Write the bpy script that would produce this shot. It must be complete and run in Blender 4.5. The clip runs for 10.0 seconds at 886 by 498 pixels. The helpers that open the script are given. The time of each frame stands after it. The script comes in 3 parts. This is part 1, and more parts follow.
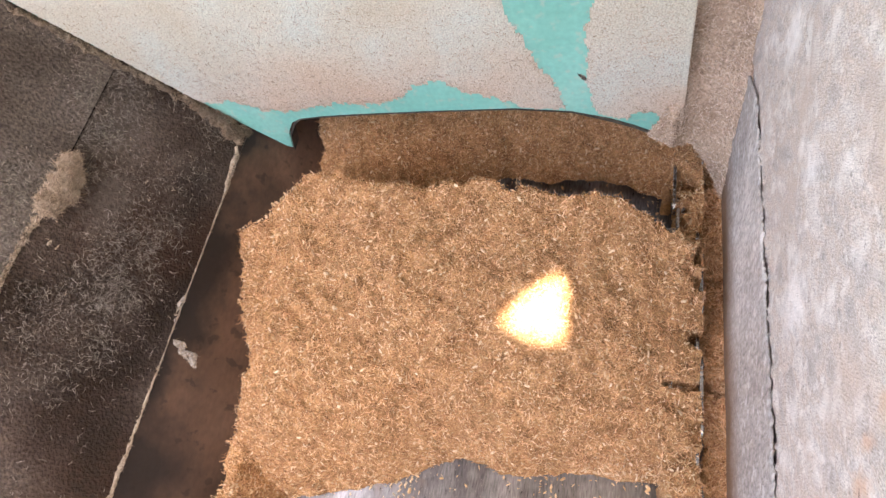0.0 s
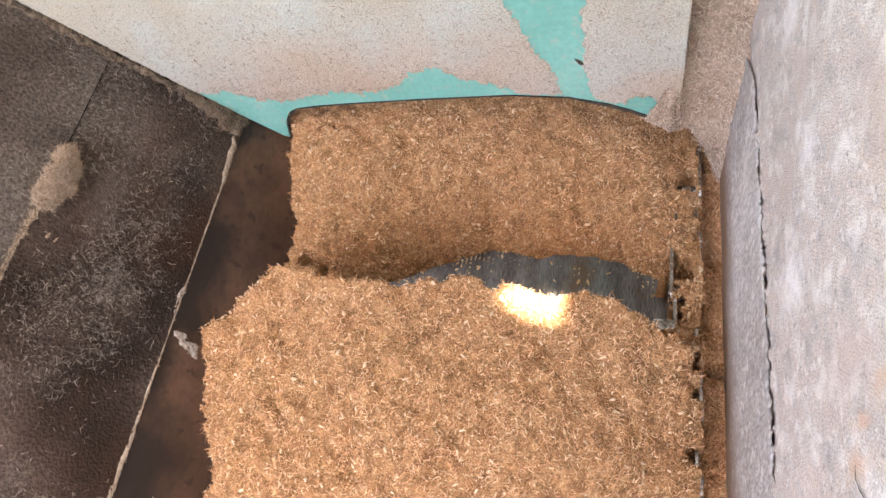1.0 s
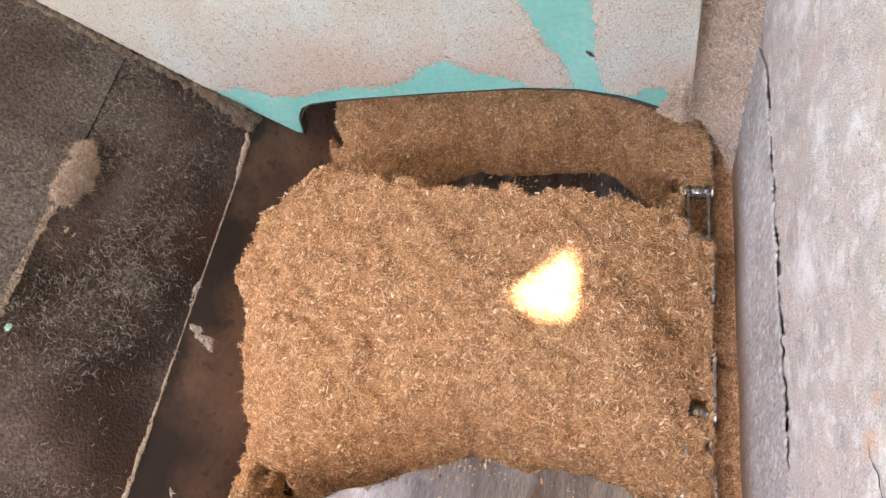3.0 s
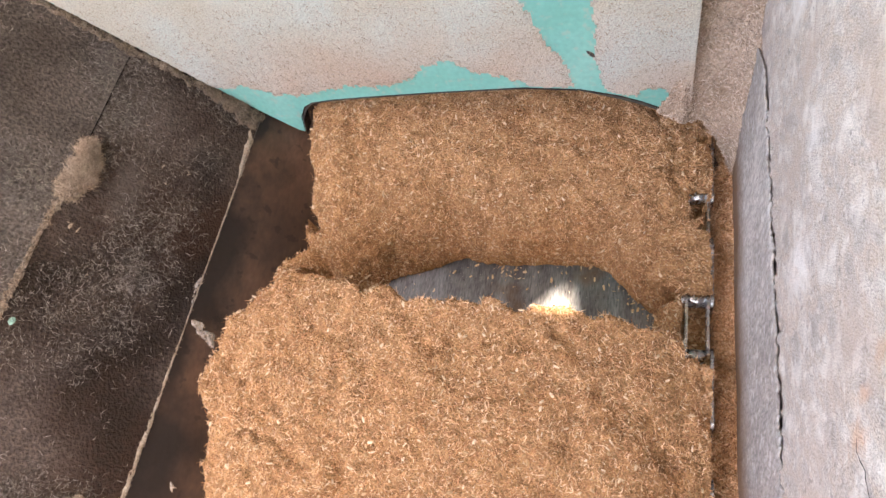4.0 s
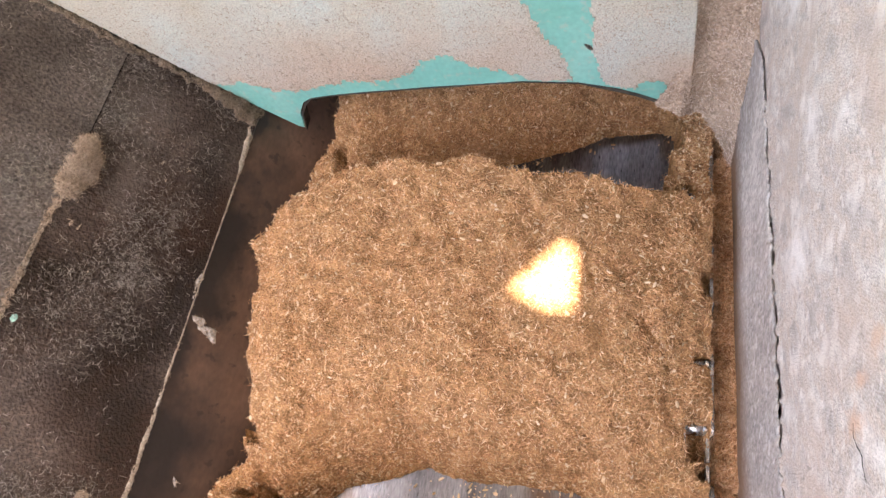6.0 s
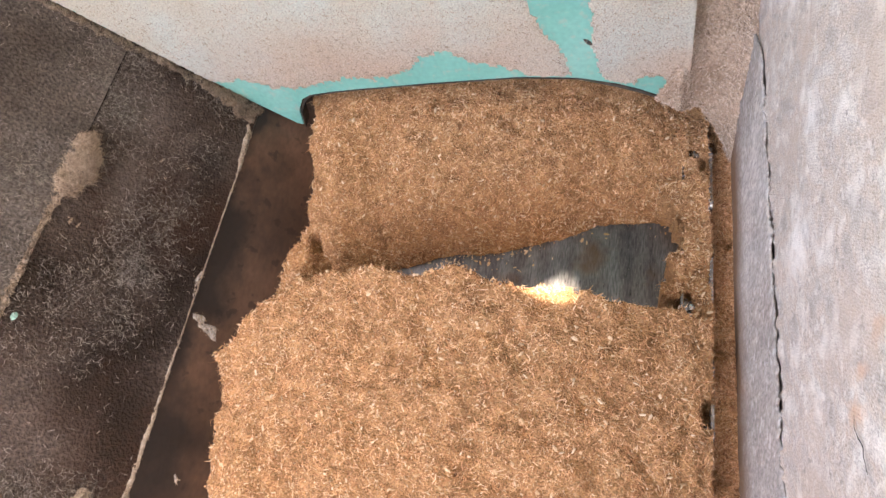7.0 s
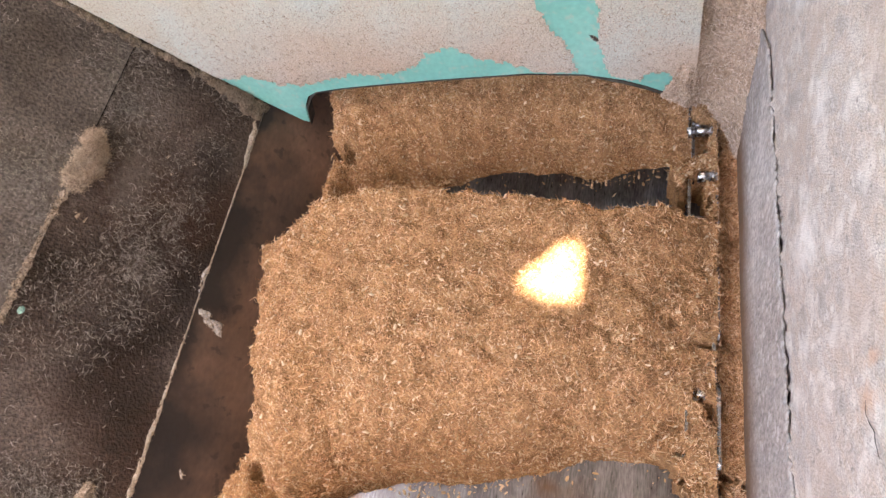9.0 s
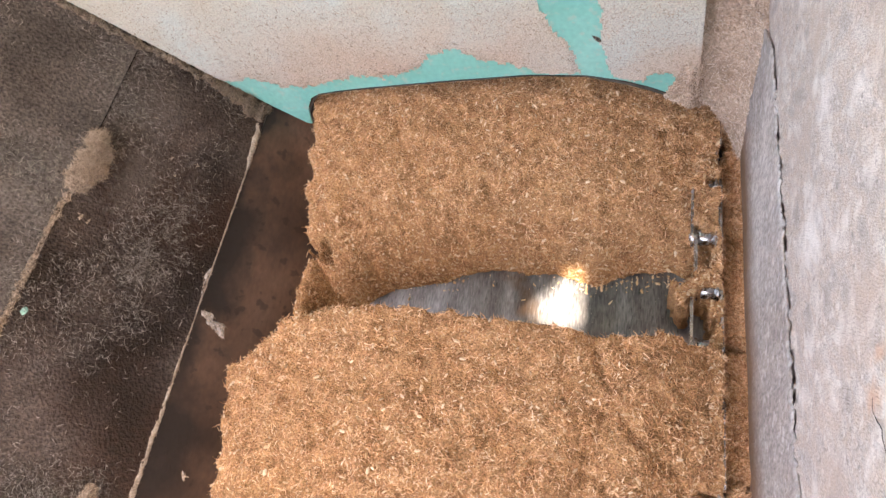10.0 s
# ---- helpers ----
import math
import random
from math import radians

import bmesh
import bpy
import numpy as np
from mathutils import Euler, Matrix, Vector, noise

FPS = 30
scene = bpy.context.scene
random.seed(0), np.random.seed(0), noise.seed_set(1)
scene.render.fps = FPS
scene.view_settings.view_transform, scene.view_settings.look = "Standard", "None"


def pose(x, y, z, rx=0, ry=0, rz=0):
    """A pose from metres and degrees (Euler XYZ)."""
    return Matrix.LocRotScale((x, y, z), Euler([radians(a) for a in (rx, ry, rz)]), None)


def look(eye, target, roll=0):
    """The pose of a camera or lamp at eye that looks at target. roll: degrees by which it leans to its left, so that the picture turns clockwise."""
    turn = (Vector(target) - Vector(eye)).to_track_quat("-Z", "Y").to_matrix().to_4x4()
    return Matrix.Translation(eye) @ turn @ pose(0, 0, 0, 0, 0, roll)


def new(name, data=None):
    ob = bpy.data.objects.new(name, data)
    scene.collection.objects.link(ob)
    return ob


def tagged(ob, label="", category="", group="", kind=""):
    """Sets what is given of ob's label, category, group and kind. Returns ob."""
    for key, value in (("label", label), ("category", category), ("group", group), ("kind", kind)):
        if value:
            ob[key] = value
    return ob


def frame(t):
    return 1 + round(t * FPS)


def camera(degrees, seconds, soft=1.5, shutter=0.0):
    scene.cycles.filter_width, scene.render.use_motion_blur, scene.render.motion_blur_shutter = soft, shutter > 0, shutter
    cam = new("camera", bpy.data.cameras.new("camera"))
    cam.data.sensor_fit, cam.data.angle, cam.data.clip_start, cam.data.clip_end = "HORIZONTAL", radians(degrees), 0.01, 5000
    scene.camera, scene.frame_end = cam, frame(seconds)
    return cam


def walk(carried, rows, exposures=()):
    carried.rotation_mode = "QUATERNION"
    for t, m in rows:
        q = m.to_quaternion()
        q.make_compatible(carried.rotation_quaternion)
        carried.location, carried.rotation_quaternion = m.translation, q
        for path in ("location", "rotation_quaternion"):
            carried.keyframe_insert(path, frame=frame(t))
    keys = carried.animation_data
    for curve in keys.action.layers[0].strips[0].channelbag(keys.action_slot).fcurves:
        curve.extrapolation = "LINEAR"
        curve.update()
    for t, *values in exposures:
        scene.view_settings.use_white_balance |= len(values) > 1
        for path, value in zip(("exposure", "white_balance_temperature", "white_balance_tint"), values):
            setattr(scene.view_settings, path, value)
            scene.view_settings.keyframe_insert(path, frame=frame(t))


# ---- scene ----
cam = camera(70.0, 10.0)
EXPOSURE = (3.74, 8000.0, 14.0)      # stops, white balance
PATH = [
    (0, (0.012, -0.005, 1.186), (-0.581, 0.851, -0.521), -27.9),
    (0.5, (0.016, -0.004, 1.186), (-0.576, 0.806, -0.544), -29.8),
    (1, (0.015, -0.008, 1.184), (-0.577, 0.819, -0.538), -29.4),
    (1.5, (0.015, -0.008, 1.188), (-0.584, 0.826, -0.528), -29.7),
    (2, (0.013, -0.015, 1.184), (-0.594, 0.822, -0.528), -29.9),
    (3.5, (0.02, -0.027, 1.184), (-0.613, 0.79, -0.528), -31.5),
    (4, (0.026, -0.03, 1.185), (-0.613, 0.792, -0.522), -31.2),
    (4.5, (0.028, -0.032, 1.186), (-0.613, 0.783, -0.525), -31.5),
    (5, (0.032, -0.032, 1.185), (-0.614, 0.781, -0.524), -32.2),
    (6.5, (0.027, -0.037, 1.186), (-0.611, 0.772, -0.529), -32.0),
    (7, (0.028, -0.038, 1.184), (-0.611, 0.768, -0.531), -32.4),
    (7.5, (0.028, -0.041, 1.182), (-0.615, 0.767, -0.531), -32.4),
    (8, (0.03, -0.045, 1.179), (-0.614, 0.771, -0.53), -32.5),
    (8.5, (0.028, -0.047, 1.181), (-0.617, 0.766, -0.529), -32.5),
    (9, (0.023, -0.052, 1.18), (-0.624, 0.762, -0.528), -32.3),
    (9.5, (0.026, -0.052, 1.179), (-0.626, 0.77, -0.524), -32.3),
    (10, (0.022, -0.057, 1.176), (-0.633, 0.768, -0.524), -32.3),
]
walk(cam, [(t, look(eye, target, roll)) for t, eye, target, roll in PATH], exposures=[(t, EXPOSURE[0] + d, *EXPOSURE[1:]) for t, d in ((0.0, .03), (4.5, .0), (7.0, .0), (8.0, -.05), (9.0, -.05), (10.0, .0))])

# ---- world and sun ----
SUN_DIR = Vector((0.125, -0.08, 1.0)).normalized()      # towards the sun, almost overhead
world = bpy.data.worlds.new("sky")
scene.world = world
world.use_nodes = True
wn = world.node_tree
sky = wn.nodes.new("ShaderNodeTexSky")
sky.sky_type, sky.sun_disc = "NISHITA", False
sky.sun_elevation = math.asin(SUN_DIR.z)
sky.sun_rotation = math.atan2(SUN_DIR.x, SUN_DIR.y)
sky.air_density, sky.dust_density = 1.0, 4.0
wn.nodes["Background"].inputs["Strength"].default_value = 0.15
wn.links.new(sky.outputs["Color"], wn.nodes["Background"].inputs["Color"])
sun = new("sun", bpy.data.lights.new("sun", "SUN"))
sun.data.energy, sun.data.angle, sun.data.color = 5.0, radians(1.3), (1.0, 0.98, 0.95)
sun.matrix_world = look(SUN_DIR * 20, (0, 0, 0))


# ---- materials ----
def rgb(c):
    return (*c, 1.0)


def mat(name, cols, scale=8.0, rough=0.8, metal=0.0, bump=0.3, bump_scale=120.0, stretch=(1, 1, 1),
        island=False, fine=0.35, rough_var=0.1, spec=0.3, depth=0.004, turn=0.0):
    """A surface of two scales of mottling: cols run from the dark to the light patches."""
    m = bpy.data.materials.new(name)
    m.use_nodes = True
    n, l = m.node_tree.nodes, m.node_tree.links
    b = n["Principled BSDF"]
    tc, mp = n.new("ShaderNodeTexCoord"), n.new("ShaderNodeMapping")
    mp.inputs["Scale"].default_value = stretch
    if turn:
        mp.vector_type = "TEXTURE"
        mp.inputs["Rotation"].default_value = (radians(turn), 0, 0)
    l.new(tc.outputs["Object"], mp.inputs["Vector"])
    big, small = n.new("ShaderNodeTexNoise"), n.new("ShaderNodeTexNoise")
    for t, s in ((big, scale), (small, bump_scale)):
        t.inputs["Scale"].default_value, t.inputs["Detail"].default_value = s, 5.0
        l.new(mp.outputs["Vector"], t.inputs["Vector"])
    ramp = n.new("ShaderNodeValToRGB")
    els = ramp.color_ramp.elements
    lo, hi = (0.02, 0.98) if island else (0.32, 0.68)
    els[0].position, els[0].color = lo, rgb(cols[0])
    els[1].position, els[1].color = hi, rgb(cols[-1])
    for k, c in enumerate(cols[1:-1], 1):
        els.new(lo + (hi - lo) * k / (len(cols) - 1)).color = rgb(c)
    if island:
        g = n.new("ShaderNodeNewGeometry")
        l.new(g.outputs["Random Per Island"], ramp.inputs["Fac"])
    else:
        l.new(big.outputs["Fac"], ramp.inputs["Fac"])
    mul, rm = n.new("ShaderNodeMix"), n.new("ShaderNodeMapRange")
    mul.data_type, mul.blend_type = "RGBA", "MULTIPLY"
    mul.inputs["Factor"].default_value = 1.0
    rm.inputs["From Min"].default_value, rm.inputs["From Max"].default_value = 0.3, 0.7
    rm.inputs["To Min"].default_value, rm.inputs["To Max"].default_value = 1 - fine, 1 + fine * 0.5
    l.new(small.outputs["Fac"], rm.inputs["Value"])
    l.new(ramp.outputs["Color"], mul.inputs["A"])
    l.new(rm.outputs["Result"], mul.inputs["B"])
    l.new(mul.outputs["Result"], b.inputs["Base Color"])
    rr = n.new("ShaderNodeMapRange")
    rr.inputs["To Min"].default_value, rr.inputs["To Max"].default_value = rough - rough_var, min(1.0, rough + rough_var)
    l.new(small.outputs["Fac"], rr.inputs["Value"])
    l.new(rr.outputs["Result"], b.inputs["Roughness"])
    b.inputs["Metallic"].default_value, b.inputs["Specular IOR Level"].default_value = metal, spec
    if bump:
        bp = n.new("ShaderNodeBump")
        bp.inputs["Strength"].default_value, bp.inputs["Distance"].default_value = bump, depth
        l.new(small.outputs["Fac"], bp.inputs["Height"])
        l.new(bp.outputs["Normal"], b.inputs["Normal"])
    return m


M_BODY = mat("packed_fibre", [(.31, .158, .069), (.435, .236, .105), (.55, .308, .145)], 30, .95, bump=1, bump_scale=260, fine=.5, depth=.008)
M_FIBRE = mat("loose_fibre", [(.24, .106, .048), (.475, .236, .110), (.645, .347, .173), (.775, .455, .246), (.90, .655, .428)], island=True, rough=.85, bump=0, fine=.15, bump_scale=60)
M_CHIP = mat("wood_chip", [(.52, .32, .16), (.66, .45, .26), (.79, .62, .42)], island=True, rough=.7, bump=.2, bump_scale=300, fine=.2)
M_PAN = mat("worn_pan_steel", [(.105, .100, .102), (.155, .145, .142), (.19, .184, .187), (.26, .252, .256)], 26, .33, metal=.92, bump=.3, bump_scale=330, stretch=(1, .16, 1), fine=.45, rough_var=.14, depth=.001)
M_STEEL = mat("chain_steel", [(.22, .21, .205), (.42, .41, .40), (.58, .57, .56)], 40, .26, metal=.95, bump=.05, fine=.15, bump_scale=120, rough_var=.15, depth=.001)
M_DARK = mat("dark_steel", [(.04, .038, .036), (.08, .075, .07), (.13, .12, .11)], 40, .6, metal=.5, bump=.2, bump_scale=300)
M_TEAL = mat("teal_paint", [(.16, .44, .365), (.19, .50, .42), (.24, .54, .46)], 6, .5, bump=.08, bump_scale=90, fine=.12, depth=.001)
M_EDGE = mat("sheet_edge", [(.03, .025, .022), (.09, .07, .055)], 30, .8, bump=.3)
M_CRUST = mat("dust_crust", [(.58, .43, .32), (.62, .495, .395), (.62, .56, .485)], 5, .95, bump=.7, bump_scale=330, fine=.35, depth=.004)


def thin_dust(m):
    """Pale thin dust over the paint high up, thick tan dust lower down."""
    n, l = m.node_tree.nodes, m.node_tree.links
    b = n["Principled BSDF"]
    tc, sep, noi = n.new("ShaderNodeTexCoord"), n.new("ShaderNodeSeparateXYZ"), n.new("ShaderNodeTexNoise")
    noi.inputs["Scale"].default_value, noi.inputs["Detail"].default_value = 4.5, 4.0
    l.new(tc.outputs["Object"], sep.inputs["Vector"])
    l.new(tc.outputs["Object"], noi.inputs["Vector"])
    a, r, mx = n.new("ShaderNodeMath"), n.new("ShaderNodeMapRange"), n.new("ShaderNodeMix")
    a.operation, mx.data_type, mx.blend_type = "MULTIPLY_ADD", "RGBA", "MULTIPLY"
    a.inputs[1].default_value = 0.36
    l.new(noi.outputs["Fac"], a.inputs[0])
    l.new(sep.outputs["Z"], a.inputs[2])
    r.inputs["From Min"].default_value, r.inputs["From Max"].default_value = 0.20, 0.40
    l.new(a.outputs["Value"], r.inputs["Value"])
    l.new(r.outputs["Result"], mx.inputs["Factor"])
    old = b.inputs["Base Color"].links[0].from_socket
    l.new(old, mx.inputs["A"])
    mx.inputs["B"].default_value = (.91, 1.095, 1.135, 1)
    l.new(mx.outputs["Result"], b.inputs["Base Color"])


thin_dust(M_CRUST)
M_CONCRETE = mat("raw_concrete", [(.42, .366, .328), (.50, .441, .398), (.54, .450, .382), (.555, .496, .447), (.645, .585, .531)], 17, .92, bump=.75, bump_scale=330, stretch=(1, .55, 1.2), turn=45, fine=.36, depth=.0035)
M_LINER = mat("dusty_liner", [(.35, .310, .284), (.45, .408, .376), (.56, .518, .482)], 9, .85, bump=.6, bump_scale=220, stretch=(1, .8, .45), fine=.40, depth=.004)
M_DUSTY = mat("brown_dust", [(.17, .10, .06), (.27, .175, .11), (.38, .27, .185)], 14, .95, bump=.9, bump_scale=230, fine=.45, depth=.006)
M_FILL = mat("tan_fibre_dust", [(.40, .275, .19), (.55, .40, .295), (.66, .51, .395)], 16, .95, bump=.9, bump_scale=230, fine=.4, depth=.006)
M_SLOPE = mat("dark_hopper_steel", [(.034, .024, .018), (.068, .050, .040), (.112, .088, .074)], 5.5, .82, bump=.9, bump_scale=190, fine=.52, rough_var=.08, spec=.08, depth=.005)
M_UPPER = mat("grey_hopper_steel", [(.075, .061, .051), (.135, .115, .099), (.20, .174, .150)], 5, .9, spec=.08, bump=.9, bump_scale=190, fine=.6, depth=.003)
M_SKIRT = mat("mottled_skirt_steel", [(.060, .036, .025), (.125, .073, .049), (.19, .110, .072)], 4, .5, bump=.3, bump_scale=120, stretch=(1, .5, 1), fine=.2, depth=.002)
M_TAN = mat("dry_fibre_dust", [(.20, .143, .098), (.42, .318, .23), (.68, .56, .435)], island=True, rough=.95, bump=0, fine=.2)
M_SPECK = mat("plate_fibre", [(.24, .17, .12), (.44, .33, .245), (.58, .47, .375), (.68, .60, .51)], island=True, rough=.95, bump=0, fine=.2)
M_WHITE = mat("dry_white_splash", [(.16, .14, .12), (.40, .37, .34), (.60, .57, .53)], 130, .9, bump=.5, bump_scale=300)
M_ADDED_ROOF = mat("added_roof_sheet", [(.30, .29, .28), (.42, .41, .40)], 3, .7, bump=.2, bump_scale=40)
M_GROUND = mat("packed_earth", [(.22, .18, .14), (.32, .27, .22)], 1.5, .95, bump=.5, bump_scale=30, depth=.02)


def overlay(m, colour, scale=None, lo=.6, hi=.66, band=None, amount=1.0, ragged=.06):
    """Lays a second colour over a surface: specks (scale), or a film that fades out upwards (band: z from, z to)."""
    n, l = m.node_tree.nodes, m.node_tree.links
    b = n["Principled BSDF"]
    tc, noi, r, mx = n.new("ShaderNodeTexCoord"), n.new("ShaderNodeTexNoise"), n.new("ShaderNodeMapRange"), n.new("ShaderNodeMix")
    mx.data_type = "RGBA"
    noi.inputs["Scale"].default_value, noi.inputs["Detail"].default_value = scale or 14.0, 7.0
    l.new(tc.outputs["Object"], noi.inputs["Vector"])
    if band:
        sep, add = n.new("ShaderNodeSeparateXYZ"), n.new("ShaderNodeMath")
        add.operation = "MULTIPLY_ADD"
        add.inputs[1].default_value = ragged
        l.new(tc.outputs["Object"], sep.inputs["Vector"])
        l.new(noi.outputs["Fac"], add.inputs[0])
        l.new(sep.outputs["Z"], add.inputs[2])
        src, (hi, lo) = add.outputs["Value"], band
    else:
        src = noi.outputs["Fac"]
    r.inputs["From Min"].default_value, r.inputs["From Max"].default_value = lo, hi
    r.inputs["To Max"].default_value = amount
    l.new(src, r.inputs["Value"])
    l.new(r.outputs["Result"], mx.inputs["Factor"])
    l.new(b.inputs["Base Color"].links[0].from_socket, mx.inputs["A"])
    mx.inputs["B"].default_value = rgb(colour)
    l.new(mx.outputs["Result"], b.inputs["Base Color"])


overlay(M_PAN, (.40, .37, .33), 300, .63, .70, amount=.6)
overlay(M_PAN, (.30, .285, .265), 17, .57, .70, amount=.25)
overlay(M_PAN, (.16, .085, .04), 7, .56, .70, amount=.7)
overlay(M_SLOPE, (.014, .010, .008), 4.0, .46, .64, amount=.75)
overlay(M_SLOPE, (.055, .030, .020), 3.1, .52, .66, amount=.6)
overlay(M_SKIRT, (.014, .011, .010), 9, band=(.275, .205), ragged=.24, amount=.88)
overlay(M_SKIRT, (.016, .011, .009), 34, .60, .64, amount=.45)
overlay(M_SKIRT, (.018, .012, .010), 3.2, .50, .68, amount=.6)
overlay(M_TEAL, (.50, .44, .36), 55, .56, .66, amount=.35)
overlay(M_LINER, (.64, .61, .585), 48, .56, .66, amount=.6)
overlay(M_LINER, (.20, .115, .068), band=(.07, .20), amount=1.0)
overlay(M_CONCRETE, (.70, .650, .600), 22, .56, .66, amount=.65)
overlay(M_CONCRETE, (.74, .692, .640), 70, .58, .66, amount=.5)
overlay(M_CONCRETE, (.36, .325, .305), 42, .60, .70, amount=.45)
overlay(M_CONCRETE, (.24, .215, .20), 130, .62, .70, amount=.7)
overlay(M_CONCRETE, (.48, .375, .31), 5, .56, .68, amount=.6)
overlay(M_CRUST, (.17, .13, .10), 190, .68, .73, amount=.8)


def stain(m, colour, at, size, amount=.7):
    """A soft ragged stain of its own shape at one point of a surface."""
    n, l = m.node_tree.nodes, m.node_tree.links
    b = n["Principled BSDF"]
    tc, sub, mul, ln, noi = (n.new("ShaderNode" + k) for k in ("TexCoord", "VectorMath", "VectorMath", "VectorMath", "TexNoise"))
    sub.operation, mul.operation, ln.operation = "SUBTRACT", "DIVIDE", "LENGTH"
    sub.inputs[1].default_value, mul.inputs[1].default_value = at, size
    l.new(tc.outputs["Object"], sub.inputs[0])
    l.new(sub.outputs["Vector"], mul.inputs[0])
    l.new(mul.outputs["Vector"], ln.inputs[0])
    noi.inputs["Scale"].default_value, noi.inputs["Detail"].default_value = 90.0, 5.0
    l.new(tc.outputs["Object"], noi.inputs["Vector"])
    add, rg, mx = n.new("ShaderNodeMath"), n.new("ShaderNodeMapRange"), n.new("ShaderNodeMix")
    add.operation, mx.data_type = "MULTIPLY_ADD", "RGBA"
    add.inputs[1].default_value = 1.6
    l.new(noi.outputs["Fac"], add.inputs[0])
    l.new(ln.outputs["Value"], add.inputs[2])
    rg.inputs["From Min"].default_value, rg.inputs["From Max"].default_value = 1.0, 1.8
    rg.inputs["To Min"].default_value, rg.inputs["To Max"].default_value = amount, 0.0
    l.new(add.outputs["Value"], rg.inputs["Value"])
    l.new(rg.outputs["Result"], mx.inputs["Factor"])
    l.new(b.inputs["Base Color"].links[0].from_socket, mx.inputs["A"])
    mx.inputs["B"].default_value = rgb(colour)
    l.new(mx.outputs["Result"], b.inputs["Base Color"])


for y, z, sz in ((.136, .712, .012), (.117, .669, .010), (.090, .643, .016)):
    stain(M_CONCRETE, (.56, .36, .25), (.172, y, z), (.03, sz, sz * 1.9), .75)
for y, z, sz in ((.60, .57, .040), (.40, .60, .03), (.30, .50, .05)):
    stain(M_CONCRETE, (.80, .76, .72), (.172, y, z), (.05, sz, sz * 1.5), .6)

for y, x, z, sz in ((.66, -1.01, .352, (.07, .13, .085)), (.50, -.99, .325, (.05, .12, .06))):
    stain(M_SLOPE, (.135, .115, .100), (x, y, z), sz, .6)
# oily dark patches low on the hopper plate
for y, x, z, sz in ((.60, -.905, .212, (.05, .10, .065)), (.30, -.893, .196, (.04, .16, .05)), (.05, -.90, .205, (.055, .17, .07)), (-.20, -.91, .218, (.07, .16, .09))):
    stain(M_SLOPE, (.024, .0175, .014), (x, y, z), sz, .75)


# ---- mesh helpers ----
def mesh_np(name, verts, faces, material, smooth=False):
    """A mesh from an array of points and one array of faces with equal corner counts."""
    verts, faces = np.asarray(verts, np.float32), np.asarray(faces, np.int32)
    me = bpy.data.meshes.new(name)
    k = faces.shape[1]
    me.vertices.add(len(verts))
    me.vertices.foreach_set("co", verts.ravel())
    me.loops.add(faces.size)
    me.loops.foreach_set("vertex_index", faces.ravel())
    me.polygons.add(len(faces))
    me.polygons.foreach_set("loop_start", np.arange(len(faces), dtype=np.int32) * k)
    me.polygons.foreach_set("loop_total", np.full(len(faces), k, np.int32))
    me.polygons.foreach_set("use_smooth", np.full(len(faces), smooth))
    me.materials.append(material)
    me.update(calc_edges=True)
    return me


def part(name, me, parent, label="", kind=""):
    ob = new(name, me)
    ob.parent = parent
    return tagged(ob, label, kind=kind)


def bm_mesh(name, bm, material, smooth=False):
    me = bpy.data.meshes.new(name)
    bmesh.ops.recalc_face_normals(bm, faces=bm.faces)
    bm.to_mesh(me)
    bm.free()
    me.materials.append(material)
    me.polygons.foreach_set("use_smooth", np.full(len(me.polygons), smooth))
    return me


def slab(points, normal, thick):
    """A bmesh of a flat outline (a list of points), made thick against the normal."""
    bm = bmesh.new()
    f = bm.faces.new([bm.verts.new(p) for p in points])
    out = bmesh.ops.extrude_face_region(bm, geom=[f])
    bmesh.ops.translate(bm, verts=[v for v in out["geom"] if isinstance(v, bmesh.types.BMVert)], vec=Vector(normal) * -thick)
    return bm


def box(lo, hi, bevel=0.0):
    bm = bmesh.new()
    bmesh.ops.create_cube(bm, size=1)
    for v in bm.verts:
        v.co = Vector([lo[k] if v.co[k] < 0 else hi[k] for k in range(3)])
    if bevel:
        bmesh.ops.bevel(bm, geom=list(bm.edges), offset=bevel, segments=2, affect="EDGES")
    return bm


class Fbm:
    """Smooth value noise on a plane, for numpy arrays."""

    def __init__(self, seed):
        self.g = np.random.RandomState(seed).rand(256, 256)

    def one(self, x, y):
        xi, yi = np.floor(x).astype(int), np.floor(y).astype(int)
        fx, fy = x - xi, y - yi
        fx, fy = fx * fx * (3 - 2 * fx), fy * fy * (3 - 2 * fy)
        g = lambda a, b: self.g[a % 256, b % 256]
        top = g(xi, yi) * (1 - fx) + g(xi + 1, yi) * fx
        low = g(xi, yi + 1) * (1 - fx) + g(xi + 1, yi + 1) * fx
        return (top * (1 - fy) + low * fy) * 2 - 1

    def __call__(self, x, y, scale, octaves=4):
        x, y = np.asarray(x, float), np.asarray(y, float)
        out, amp = 0.0, 1.0
        for o in range(octaves):
            out = out + amp * self.one(x * scale + 17.3 * o, y * scale + 9.1 * o)
            scale, amp = scale * 2.03, amp * 0.5
        return out / 1.6


def grid_faces(nx, ny, keep=None):
    a = np.arange(nx * ny).reshape(ny, nx)
    f = np.stack([a[:-1, :-1], a[:-1, 1:], a[1:, 1:], a[1:, :-1]], -1)
    return f[keep] if keep is not None else f.reshape(-1, 4)


